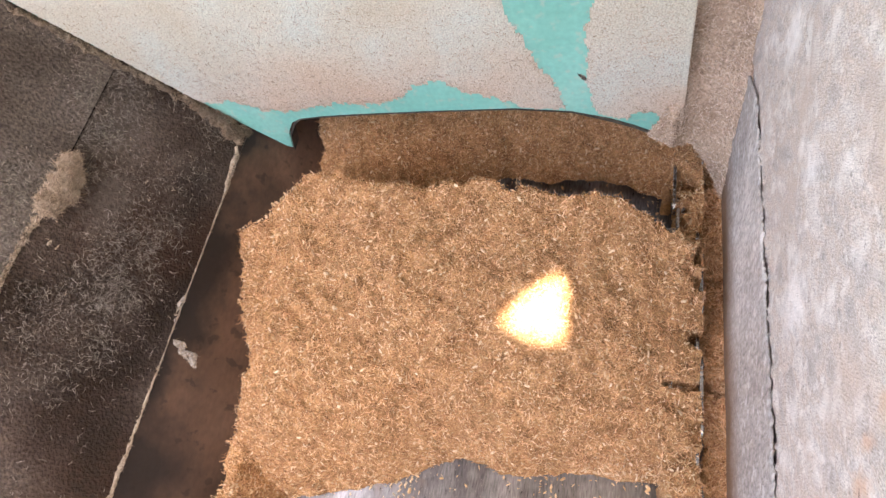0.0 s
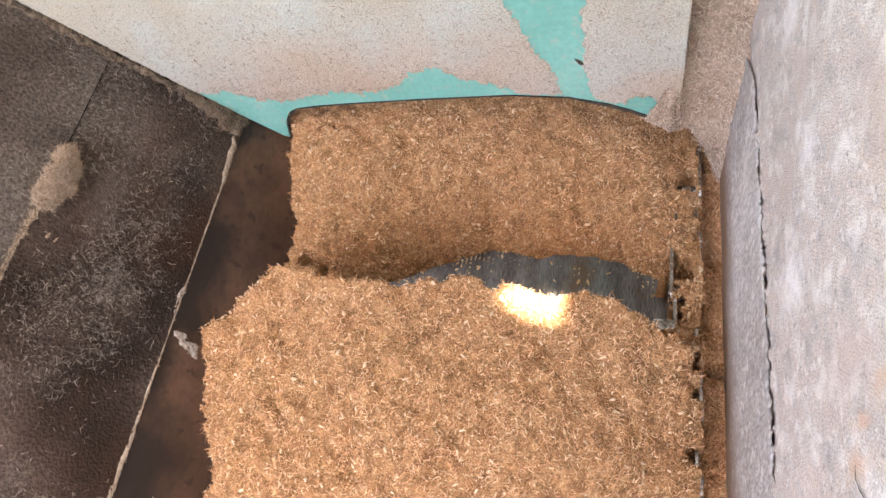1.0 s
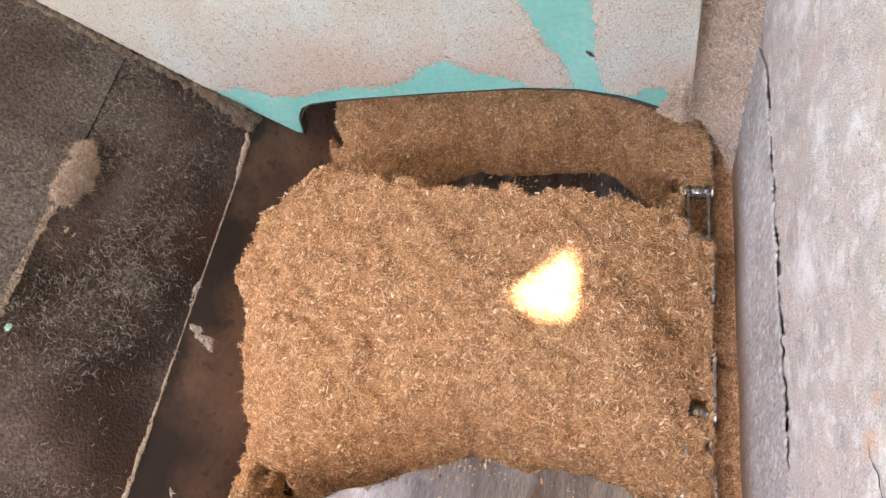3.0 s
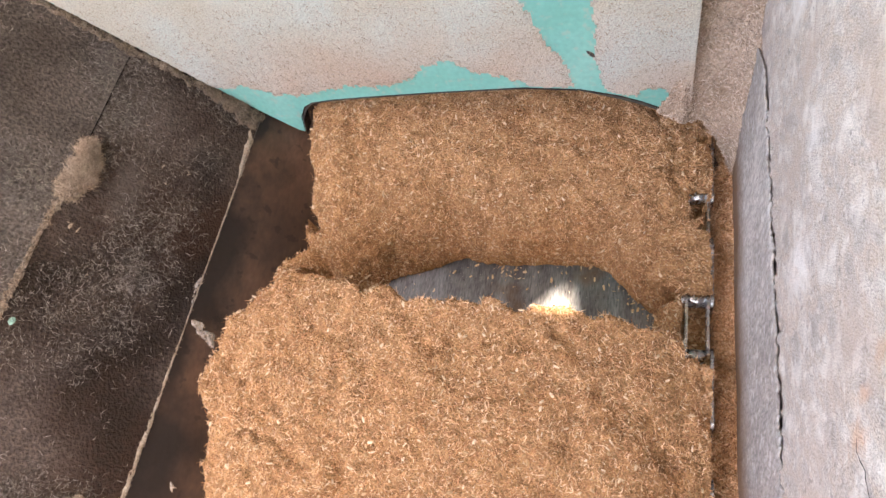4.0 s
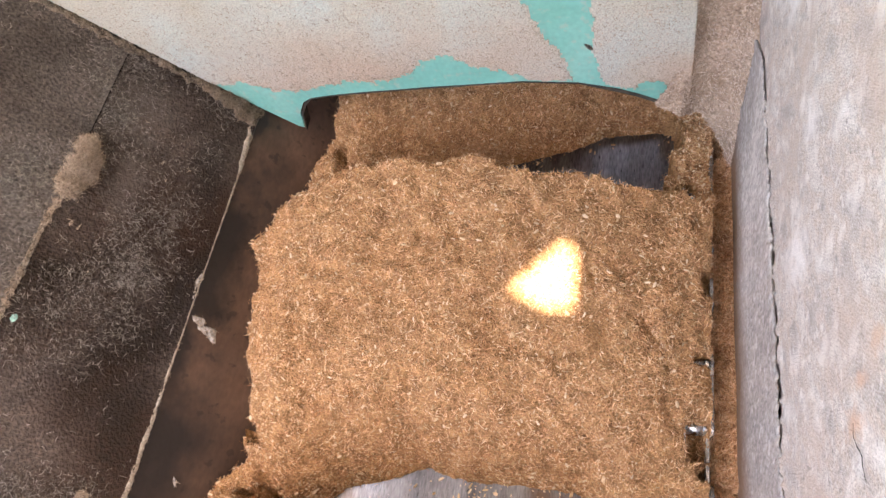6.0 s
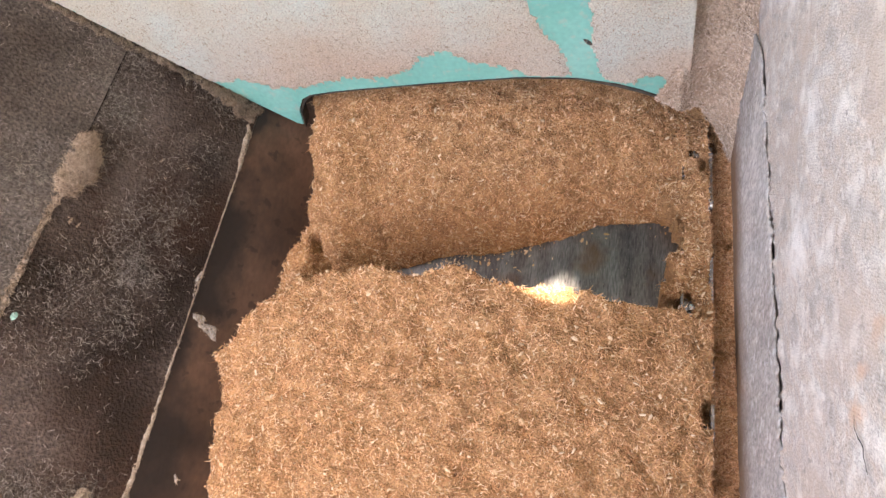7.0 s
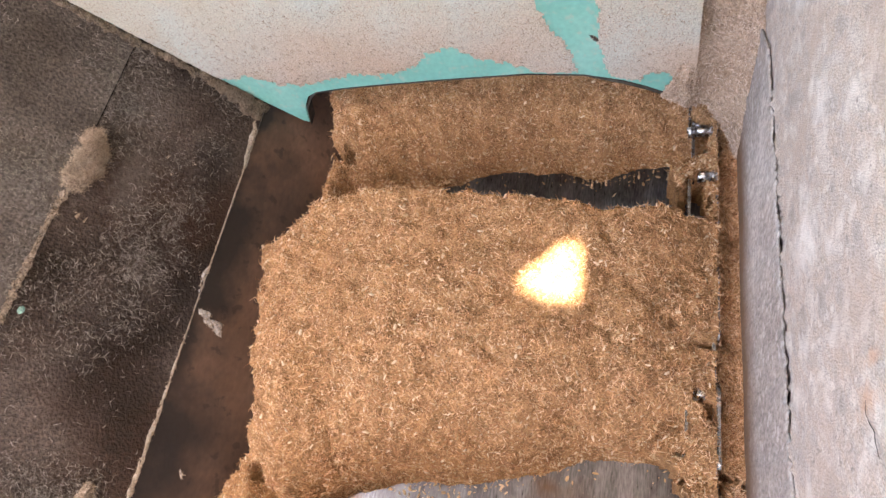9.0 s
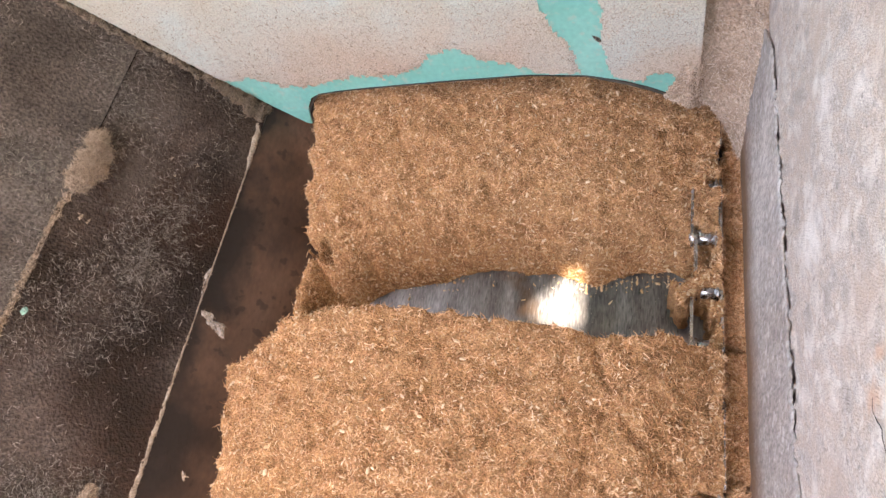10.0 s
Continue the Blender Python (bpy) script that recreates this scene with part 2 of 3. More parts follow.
def strewn(verts, quads, count, rng, length, width, lift=0.3, weight=None, sink=-0.0004, face=(0, 0, 1)):
    """Bent ribbons lying about on a surface of quads."""
    v = np.asarray(verts)
    a, b, c, d = (v[quads[:, k]] for k in range(4))
    nrm = np.cross(c - a, d - b)
    area = np.linalg.norm(nrm, axis=1) + 1e-12
    nrm = nrm / area[:, None]
    w = area if weight is None else area * weight
    pick = rng.choice(len(quads), count, p=w / w.sum())
    s, t = rng.rand(count, 1), rng.rand(count, 1)
    p = (a[pick] * (1 - s) + b[pick] * s) * (1 - t) + (d[pick] * (1 - s) + c[pick] * s) * t
    n = nrm[pick]
    n = np.where((n @ np.array(face, float))[:, None] < 0, -n, n)
    r = rng.randn(count, 3)
    tan = np.cross(n, r)
    tan /= np.linalg.norm(tan, axis=1)[:, None] + 1e-9
    dirn = tan + n * (rng.rand(count, 1) ** 2 * lift * 2 - lift * 0.25)
    dirn /= np.linalg.norm(dirn, axis=1)[:, None]
    side = np.cross(dirn, n + 0.8 * rng.randn(count, 3))
    side /= np.linalg.norm(side, axis=1)[:, None] + 1e-9
    L = (length[0] + (length[1] - length[0]) * rng.rand(count, 1) ** 2)
    W = (width[0] + (width[1] - width[0]) * rng.rand(count, 1) ** 2) * 0.5
    bend = np.cross(n, dirn) * rng.randn(count, 1) * 0.28 * L
    base = p - n * sink
    rows = []
    for k, (u, ww) in enumerate(((-.5, .45), (0, 1), (.5, .35))):
        mid = base + dirn * L * (u + .25) + bend * (u * u * 4 - .5) - n * (u > 0) * 0.10 * L
        rows += [mid - side * W * ww, mid + side * W * ww]
    out = np.stack(rows, 1).reshape(-1, 3)
    i = np.arange(count)[:, None] * 6
    return out, np.concatenate([i + [0, 1, 3, 2], i + [2, 3, 5, 4]], 0)


def strewn_chips(verts, quads, count, rng, size, weight=None):
    """Small flat splinters: six-cornered plates with a ridge."""
    v = np.asarray(verts)
    a, b, c, d = (v[quads[:, k]] for k in range(4))
    nrm = np.cross(c - a, d - b)
    area = np.linalg.norm(nrm, axis=1) + 1e-12
    w = area if weight is None else area * weight
    pick = rng.choice(len(quads), count, p=w / w.sum())
    n = nrm[pick] / area[pick][:, None]
    n = np.where(n[:, 2:3] < 0, -n, n) + 0.45 * rng.randn(count, 3)
    n /= np.linalg.norm(n, axis=1)[:, None]
    p = (a[pick] + c[pick]) / 2 + np.array([0, 0, .0035])
    t = np.cross(n, rng.randn(count, 3))
    t /= np.linalg.norm(t, axis=1)[:, None] + 1e-9
    s = np.cross(n, t)
    L = (size[0] + (size[1] - size[0]) * rng.rand(count, 1) ** 2.5) / 2
    W = L * (0.25 + 0.35 * rng.rand(count, 1))
    ring = [(-1, .1), (-.5, -.8), (.6, -.9), (1, .2), (.4, .9), (-.6, .7)]
    rows = [p + t * L * x + s * W * y for x, y in ring] + [p + n * L * .22, p - n * L * .2]
    out = np.stack(rows, 1).reshape(-1, 3)
    i = np.arange(count)[:, None] * 8
    f = [i + [k, (k + 1) % 6, 6] for k in range(6)] + [i + [(k + 1) % 6, k, 7] for k in range(6)]
    return out, np.concatenate(f, 0)


def structure(name, me, label, category):
    return tagged(new(name, me), label, category, kind="structure")


fb = Fbm(5)
PAN_Z = -0.07
WALL_X = 0.166
PLATE_Y = 0.796
BACK, FRONT = 3.6, -2.6           # ends of the trough

# ---- the trough ----
structure("floor", bm_mesh("floor", box((-.82, FRONT, PAN_Z - .03), (.20, BACK, PAN_Z)), M_PAN),
          "dark worn steel conveyor pan, scratched lengthwise", "conveyor floor")


def plank(name, a, b, y0, y1, thick, material, label, category, step=.02, amp=.0005, seed=1):
    """A sheet between the (x, z) points a and b, drawn out along y, a little uneven."""
    f = Fbm(seed)
    a, b = np.array(a, float), np.array(b, float)
    ln = np.linalg.norm(b - a)
    nu, nv = max(2, int(ln / step)), int((y1 - y0) / step)
    s, y = np.meshgrid(np.linspace(0, 1, nu), np.linspace(y0, y1, nv))
    d = (b - a) / ln
    n = np.array([d[1], -d[0]])
    off = f(s * ln, y, 6) * amp
    px, pz = a[0] + d[0] * s * ln + n[0] * off, a[1] + d[1] * s * ln + n[1] * off
    top = np.stack([px, y, pz], -1).reshape(-1, 3)
    low = top - np.array([n[0], 0, n[1]]) * thick
    k = nu * nv
    q = grid_faces(nu, nv)
    idx = np.arange(k).reshape(nv, nu)
    rim = np.concatenate([idx[0, :], idx[1:, -1], idx[-1, -2::-1], idx[-2:0:-1, 0]])
    nxt = np.roll(rim, -1)
    sides = np.stack([nxt, rim, rim + k, nxt + k], 1)
    return structure(name, mesh_np(name, np.concatenate([top, low]), np.concatenate([q, q[:, ::-1] + k, sides]), material), label, category)


LIP = (-.870, .165)
SEAM = (-1.047, .400)
plank("wall_skirt", (-.700, -.085), (-.871, .161), FRONT, BACK, .006, M_SKIRT, "dark steel skirt mottled with brown, blacker near its upper edge", "conveyor side", seed=2)
plank("wall_hopper_lower", LIP, SEAM, FRONT, PLATE_Y + .03, .008, M_SLOPE, "sloping dark steel hopper plate with matted dust", "hopper wall", step=.012, seed=3)
plank("wall_hopper_upper", (SEAM[0] - .0012, SEAM[1] + .0015), (-1.45, .935), FRONT, PLATE_Y + .03, .008, M_UPPER, "sloping grey-brown steel hopper plate filmed with dust", "hopper wall", step=.016, seed=4)

# ---- the end plate with its arched opening ----
ARCH = [(-.790, .094), (-.772, .150), (-.745, .186), (-.719, .199), (-.66, .206), (-.592, .210), (-.423, .216), (-.235, .219), (-.126, .207), (-.053, .184), (-.011, .164), (.066, .118)]


def arch_z(x):
    return np.interp(x, [p[0] for p in ARCH], [p[1] for p in ARCH])


end = tagged(new("end_plate"), "teal painted steel plate caked with pale dust, arched opening below", "steel plate")
end.location = (-.4, PLATE_Y, .2)
outline = [(.070, .118), (.070, 1.25), (-1.70, 1.25)] + [(-.872, .180), (-.803, .100)] + ARCH
part("sheet", bm_mesh("sheet", slab([(x + .4, 0, z - .2) for x, z in outline], (0, -1, 0), .008), M_TEAL), end, "teal painted sheet")
part("edge_trim", bm_mesh("edge_trim", box((.066 + .4, -.006, .13 - .2), (.078 + .4, .012, 1.05), .002), M_CRUST), end)
lipv, lipf = [], []
for k, (x, z) in enumerate(ARCH):
    for dy, dz in ((-.003, .0), (-.003, -.0015 - (.006 if k > 8 or k < 3 else 0)), (.03, -.006), (.03, .0)):
        lipv.append((x + .4 + (0.004 if k < 3 else 0), dy, z + dz - .2))
for k in range(len(ARCH) - 1):
    for m in range(4):
        lipf.append((4 * k + m, 4 * k + (m + 1) % 4, 4 * k + 4 + (m + 1) % 4, 4 * k + 4 + m))
part("rim", mesh_np("rim", lipv, lipf, M_EDGE), end, "dark worn rim")


def crust_here(x, z):
    """Where dust cakes the plate: above zero."""
    n = fb(x, z, 12, 5) + .7 * fb(x, z, 70, 4) + .8 * fb(x, z, 170, 2)
    bare = np.interp(x, [-.90, -.86, -.80, -.77, -.70, -.605, -.56, -.497, -.45, -.387, -.36, -.318, -.244, -.20, -.15, -.10, -.083, -.06, -.02, .0, .045, .07],
                     [.262, .256, .225, .232, .226, .243, .232, .250, .262, .297, .300, .262, .236, .21, .21, .21, .21, .19, .17, .200, .180, .14])
    c1 = (z - bare) / .018 + .75 * n
    lo = np.interp(z, [.2, .235, .29, .334, .453, .488, .6], [-.135, -.135, -.140, -.165, -.212, -.214, -.20])
    hi = np.interp(z, [.2, .241, .30, .357, .476, .6], [-.078, -.083, -.097, -.092, -.080, -.07])
    c2 = np.maximum(lo - x, x - hi) / .012 + .7 * n
    return np.minimum(c1, c2)


gx, gz = np.meshgrid(np.arange(-1.46, .069, .004), np.arange(.09, 1.20, .004))
inside = (gz > arch_z(gx) + .003) & (gx > -.878 - .757 * (gz - .185)) & (gz > .19 - 1.1 * (gx + .87))
keep = (crust_here(gx, gz) > 0) & inside
thick = np.clip(crust_here(gx, gz), 0, 1.2) * .0022 + .0005 + .0012 * fb(gx, gz, 60, 3) * .6
cv = np.stack([gx + .4, -thick, gz - .2], -1).reshape(-1, 3)
nzr, nxr = gx.shape
kf = keep[:-1, :-1] & keep[1:, :-1] & keep[:-1, 1:] & keep[1:, 1:]
cf = grid_faces(nxr, nzr, kf)
part("dust_cake", mesh_np("dust_cake", cv, cf, M_CRUST, True), end, "pale pinkish dust caked on the paint", "stuff")
rng = np.random.RandomState(11)
low = np.clip(1.3 - (cv[cf[:, 0], 2]) * 3.2, .05, 1)
fv, ff = strewn(cv, cf, 17000, rng, (.003, .012), (.0005, .0012), .35, low, sink=-.001, face=(0, -1, 0))
part("clinging_fibre", mesh_np("clinging_fibre", fv, ff, M_SPECK), end, "short tan fibres", "stuff")

# ---- dust fill beside the end plate ----
fill = tagged(new("dust_fill"), "brown fibrous dust packed in the corner beside the end plate", "dust heap")
fill.location = (.12, .83, .1)
gx, gz = np.meshgrid(np.arange(-.004, .196, .004), np.arange(-.09, 1.20, .004))
edge = np.interp(gx, [-.01, .01, .04, .064, .10, .125, .145, .158, .168, .18], [.166, .154, .134, .118, .09, .055, .015, -.02, -.06, -.09]) + .006 * fb(gx, gz * 0, 40)
yy = .838 - .042 * np.clip((.30 - gz) / .2, 0, 1) - .012 * fb(gx, gz, 24, 5) - .030 * np.clip((.085 - gx) / .02, 0, 1) * np.clip((.30 - gz) / .08, 0, 1)
yy = yy - .03 * np.clip((gx - .10) / .06, 0, 1) * np.clip((.56 - gz) / .3, 0, 1) - .04 * np.clip((gx - .150) / .03, 0, 1) * np.clip((.50 - gz) / .1, 0, 1)
keepd = (gz > edge) & ((gx > .070) | (gz < .150 + 1.6 * np.clip(gx - .004, 0, 1) + .012 * fb(gx, gz, 60, 3)))
dv = np.stack([gx - .12, yy - .83, gz - .1], -1).reshape(-1, 3)
kf = keepd[:-1, :-1] & keepd[1:, :-1] & keepd[:-1, 1:] & keepd[1:, 1:]
df = grid_faces(gx.shape[1], gx.shape[0], kf)
back = dv + np.array([0, .05, 0])
part("body", mesh_np("body", np.concatenate([dv, back]), np.concatenate([df, df[:, ::-1] + len(dv)]), M_FILL), fill)
fv, ff = strewn(dv, df, 17000, rng, (.005, .018), (.0008, .0018), .6, sink=-.002, face=(0, -1, 0))
part("clinging_fibre", mesh_np("clinging_fibre", fv, ff, mat("pinkish_fibre", [(.42, .295, .205), (.64, .49, .37), (.84, .71, .585)], island=True, rough=.95, bump=0, fine=.2)), fill, "tan fibres", "stuff")

# ---- the concrete wall and the liner before it ----
def wall_x(y, z):
    return .1714 + .0026 * fb(y, z, 16, 3) + .0030 * fb(y, z, 5, 2) + .0007 * fb(y, z, 75, 3)


gy, gz = np.meshgrid(np.concatenate([np.arange(FRONT, -.2, .03), np.arange(-.2, .9, .0035), np.arange(.9, BACK, .03)]), np.concatenate([np.arange(.20, 1.2, .008), np.arange(1.2, 2.15, .1)]))
bot = .20
gz2 = np.maximum(gz, bot)
xx = wall_x(gy, gz2) + np.where(gz < .34, .008, 0) - .0040 * np.clip(2.6 * fb(gy, gy * 0 + 8, 210, 3) + .10, 0, 1) * np.exp(-((gz2 - .376) / .008) ** 2) * (gy < .60)
wv = np.stack([xx, gy, gz2], -1).reshape(-1, 3)
wf = grid_faces(gy.shape[1], gy.shape[0])
bv = wv.copy(); bv[:, 0] = .42
nr, nc = gy.shape
ib = np.arange(nc)
bottom = np.stack([ib[:-1] + nr * nc, ib[1:] + nr * nc, ib[1:], ib[:-1]], 1)
structure("wall_concrete", mesh_np("wall_concrete", np.concatenate([wv, bv]), np.concatenate([wf, wf[:, ::-1] + len(wv), bottom]), M_CONCRETE, True),
          "rough pale grey concrete wall with white and rusty blotches", "wall")
# added block, its dark colour standing in for shade inside the liner gap
structure("wall_gap_backing", bm_mesh("wall_gap_backing", box((.235, FRONT, -.1), (.42, BACK, .45)), M_EDGE), "added dark block that keeps the gap behind the steel liner dark", "wall")
gy, gz = np.meshgrid(np.concatenate([np.arange(FRONT, -.2, .02), np.arange(-.2, .757, .003)]), np.linspace(-.09, .378, 44))
topz = np.minimum(.376 + .003 * fb(gy, gy * 0 + 2, 25, 3) + .006 * fb(gy, gy * 0 + 4, 200, 3), .335 + (.757 - gy) * .55)
zz = -.09 + (gz + .09) / .468 * (topz + .09)
xx = WALL_X + .0015 * fb(gy, zz, 7, 3) + .0020 * fb(gy, zz, 90, 3) * (zz > .02) + .010 * np.clip((.0 - zz) / .09, 0, 1) - .001 * np.clip((zz - .3) / .07, 0, 1)
lv = np.stack([xx, gy, zz], -1).reshape(-1, 3)
lf = grid_faces(gy.shape[1], gy.shape[0])
lb = lv + np.array([.003, 0, 0])
nr, nc = gy.shape
it = np.arange(nc) + (nr - 1) * nc
tops = np.stack([it[:-1], it[1:], it[1:] + len(lv), it[:-1] + len(lv)], 1)
structure("wall_liner", mesh_np("wall_liner", np.concatenate([lv, lb]), np.concatenate([lf, lf[:, ::-1] + len(lv), tops]), M_LINER, True),
          "grey steel side liner filmed with dust, ragged top edge", "conveyor side")

# ---- the tunnel behind the plate, the added roof and the ground ----
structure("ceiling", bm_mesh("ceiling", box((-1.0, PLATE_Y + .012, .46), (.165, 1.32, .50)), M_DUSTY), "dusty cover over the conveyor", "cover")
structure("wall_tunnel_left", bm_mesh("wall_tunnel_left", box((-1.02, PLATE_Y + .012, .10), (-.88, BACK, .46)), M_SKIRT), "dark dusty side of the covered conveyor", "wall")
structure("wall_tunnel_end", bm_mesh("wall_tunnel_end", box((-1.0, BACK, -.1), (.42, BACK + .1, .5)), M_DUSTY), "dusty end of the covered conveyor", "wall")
# unseen roof, added to keep the sun off all but one small patch
ROOF_Z = 2.12
# the hole lies up the sun's line from the lit patch on the pan
SPOT = [(-.158, .492), (-.142, .484), (-.137, .384), (-.185, .382), (-.243, .404), (-.204, .444)]
DROP = (ROOF_Z - PAN_Z) / SUN_DIR.z
bm = bmesh.new()
tri = [bm.verts.new((x + DROP * SUN_DIR.x, y + DROP * SUN_DIR.y, ROOF_Z)) for x, y in SPOT]
rect = [bm.verts.new(p) for p in ((.42, 1.6, ROOF_Z), (.42, -.92, ROOF_Z), (-1.35, -.92, ROOF_Z), (-1.35, 1.6, ROOF_Z))]
edges = [bm.edges.new((r[k], r[(k + 1) % len(r)])) for r in (tri, rect) for k in range(len(r))]
bmesh.ops.triangle_fill(bm, use_beauty=True, edges=edges)
lid = bmesh.ops.extrude_face_region(bm, geom=list(bm.faces))
bmesh.ops.translate(bm, verts=[v for v in lid["geom"] if isinstance(v, bmesh.types.BMVert)], vec=(0, 0, .003))
structure("roof", bm_mesh("roof", bm, M_ADDED_ROOF), "unseen grey roof sheet added to block the sun except through a small hole", "roof")
for nm, lo, hi in (("ground", (-60, -60, .90), (-1.43, 60, .93)), ("ground_back", (-1.43, -60, .90), (60, FRONT, .93)), ("ground_far", (-1.43, BACK + .1, .90), (60, 60, .93)), ("ground_side", (.42, FRONT, .90), (60, BACK + .1, .93))):
    structure(nm, bm_mesh(nm, box(lo, hi), M_GROUND), "dry packed earth round the pit", "ground")
structure("wall_pit_back", bm_mesh("wall_pit_back", box((-1.5, FRONT - .1, -.1), (.42, FRONT, .93)), M_DUSTY), "dusty end wall of the pit", "wall")

# ---- dust and dirt lying on the hopper ----
SD = Vector((SEAM[0] - LIP[0], 0, SEAM[1] - LIP[1])).normalized()      # up the slope
SN = Vector((-SD.z * -1, 0, -SD.x))                                  # out of the slope


def on_slope(y, s, h=0.0):
    return Vector((LIP[0], y, LIP[1])) + SD * s + SN * h


def ridge(name, path, label, category, up, material, fibres=0, seed=1, step=.0025, flen=(.004, .013), rough=.5, parent=None, fibre_mat=None):
    """A lumpy bank of dust along a line of (point, half width, height)."""
    f, rng = Fbm(seed), np.random.RandomState(seed)
    pts = np.array([list(p) for p, _, _ in path])
    run = np.concatenate([[0], np.cumsum(np.linalg.norm(np.diff(pts, axis=0), axis=1))])
    t = np.linspace(0, run[-1], max(8, int(run[-1] / step)))
    c = np.stack([np.interp(t, run, pts[:, k]) for k in range(3)], -1)
    w, h = np.interp(t, run, [p[1] for p in path]), np.interp(t, run, [p[2] for p in path])
    ax = np.gradient(c, axis=0)
    ax /= np.linalg.norm(ax, axis=1)[:, None]
    up = np.array(up)
    out = np.cross(ax, up)
    m = 15
    a = np.linspace(-1, 1, m)
    A, T = np.meshgrid(a, t)
    wid = w[:, None] * (1 + rough * f(T, np.sign(A) * 2, 90, 4))
    hei = h[:, None] * np.clip(1 - np.abs(A) ** 2.2, 0, 1) * (1 + rough * 1.5 * f(T + 4, A * w[:, None], 150, 4))
    ends = np.clip(np.minimum(t, t[-1] - t) / .006, 0.1, 1)[:, None]
    v = c[:, None] + out[:, None] * (A * wid * ends + w[:, None] * rough * .5 * f(T, A * 0 + 7, 40, 3))[..., None] + up * (hei * ends - .001)[..., None]
    v = v.reshape(-1, 3)
    q = grid_faces(m, len(t))
    org = c[len(c) // 2]
    ob = tagged(new(name), label, category)
    ob.location = org
    part("crust", mesh_np("crust", v - org, q, material), ob)
    if fibres:
        fv, ff = strewn(v - org, q, fibres, rng, flen, (.0005, .0013), .8, face=up)
        part("stray_fibre", mesh_np("stray_fibre", fv, ff, fibre_mat or M_TAN), ob, kind="stuff")
    return ob


M_DRY = mat("dry_dust", [(.13, .094, .066), (.215, .160, .115), (.32, .248, .185)], 40, .95, bump=.9, bump_scale=300, fine=.5, depth=.004)
M_PALE = mat("pale_dust", [(.30, .24, .18), (.42, .35, .27), (.54, .47, .38)], 40, .95, bump=.8, bump_scale=300, fine=.4)
M_GRIME = mat("dark_dust", [(.08, .060, .044), (.18, .137, .100), (.31, .245, .182)], 45, .95, bump=.9, bump_scale=300, fine=.5, depth=.004)
ridge("dust_clump", [(on_slope(.562, .286), .006, .004), (on_slope(.548, .284), .019, .012), (on_slope(.515, .281), .028, .020), (on_slope(.475, .284), .029, .022), (on_slope(.445, .289), .023, .016), (on_slope(.42, .293), .011, .007)],
      "tan tuft of matted fibre stuck on the hopper seam", "fibre tuft", SN, M_DRY, 8500, 21, flen=(.008, .028), rough=.45)
ridge("dust_streak", [(on_slope(.42, .294), .005, .003), (on_slope(.39, .298), .009, .005), (on_slope(.34, .299), .005, .003), (on_slope(.22, .300), .006, .004), (on_slope(.05, .30), .005, .003), (on_slope(-.4, .30), .004, .003)],
      "thin streak of tan fibre along the hopper seam", "fibre streak", SN, M_DRY, 3400, 22, flen=(.004, .014), rough=.9)
ridge("lip_dust", [(on_slope(.745, .012), .003, .003), (on_slope(.72, .006), .006, .004), (on_slope(.66, .002), .006, .004), (on_slope(.62, .0), .0025, .002), (on_slope(.40, .0), .0015, .0015), (on_slope(.24, .0), .0015, .0015), (on_slope(.15, .0), .003, .002), (on_slope(.0, .0), .0045, .0025), (on_slope(-.5, .0), .005, .003)],
      "pale dust line along the lower hopper edge", "dust line", SN, M_PALE, 1500, 23, flen=(.003, .009), rough=.7)
ridge("corner_dust", [(on_slope(.787, -.01), .012, .007), (on_slope(.782, .05), .016, .009), (on_slope(.784, .15), .012, .007), (on_slope(.786, .28), .010, .006), (on_slope(.788, .50), .008, .005), (on_slope(.788, .9), .007, .005)],
      "ragged brown dust packed into the hopper corner", "dust bank", SN, M_GRIME, 6500, 24, rough=.9, flen=(.004, .013), fibre_mat=mat("grimy_fibre", [(.09, .065, .047), (.22, .168, .122), (.42, .345, .265)], island=True, rough=.95, bump=0, fine=.2))
ridge("corner_tuft", [(on_slope(.745, .004), .006, .004), (on_slope(.764, .016), .018, .010), (on_slope(.776, .045), .022, .013), (on_slope(.780, .085), .016, .010), (on_slope(.784, .14), .008, .005)],
      "tan fibre tuft in the lower hopper corner", "fibre tuft", SN, M_DRY, 3600, 29, rough=.7, flen=(.005, .020), fibre_mat=mat("brown_fibre", [(.10, .072, .05), (.22, .165, .12), (.38, .30, .225)], island=True, rough=.95, bump=0, fine=.2))
ridge("splash", [(on_slope(.375, .002), .002, .001), (on_slope(.345, .003), .006, .002), (on_slope(.31, .002), .003, .001)], "dry whitish splash on the hopper lip", "splash", SN, M_WHITE, 90, 25, step=.0015, rough=1.0)
ridge("splash", [(Vector((-.866, .283, .158)), .004, .001), (Vector((-.850, .265, .136)), .010, .002), (Vector((-.834, .248, .114)), .007, .002), (Vector((-.829, .240, .106)), .002, .001)], "dry whitish splash on the dark skirt", "splash", (.80, 0, .60), M_WHITE, 160, 26, step=.0015, rough=1.1)
ridge("flake", [(Vector((-.829, -.022, .104)), .003, .002), (Vector((-.823, -.040, .098)), .003, .002)], "small pale flake on the dark skirt", "flake", (.80, 0, .60), M_WHITE, 20, 27, step=.002)
for y, sl, r in ((.575, .100, .005), (.569, .152, .004), (.534, .134, .004), (.379, .257, .009), (.372, .245, .006), (.30, .20, .004), (.64, .21, .003)):
    ridge("flake", [(on_slope(y + r, sl), r * .4, .002), (on_slope(y - r, sl + r * .4), r * .5, .002)], "small pale fibre flake on the hopper", "flake", SN, M_WHITE if r < .006 else M_DRY, 12, int(y * 900), step=.001)
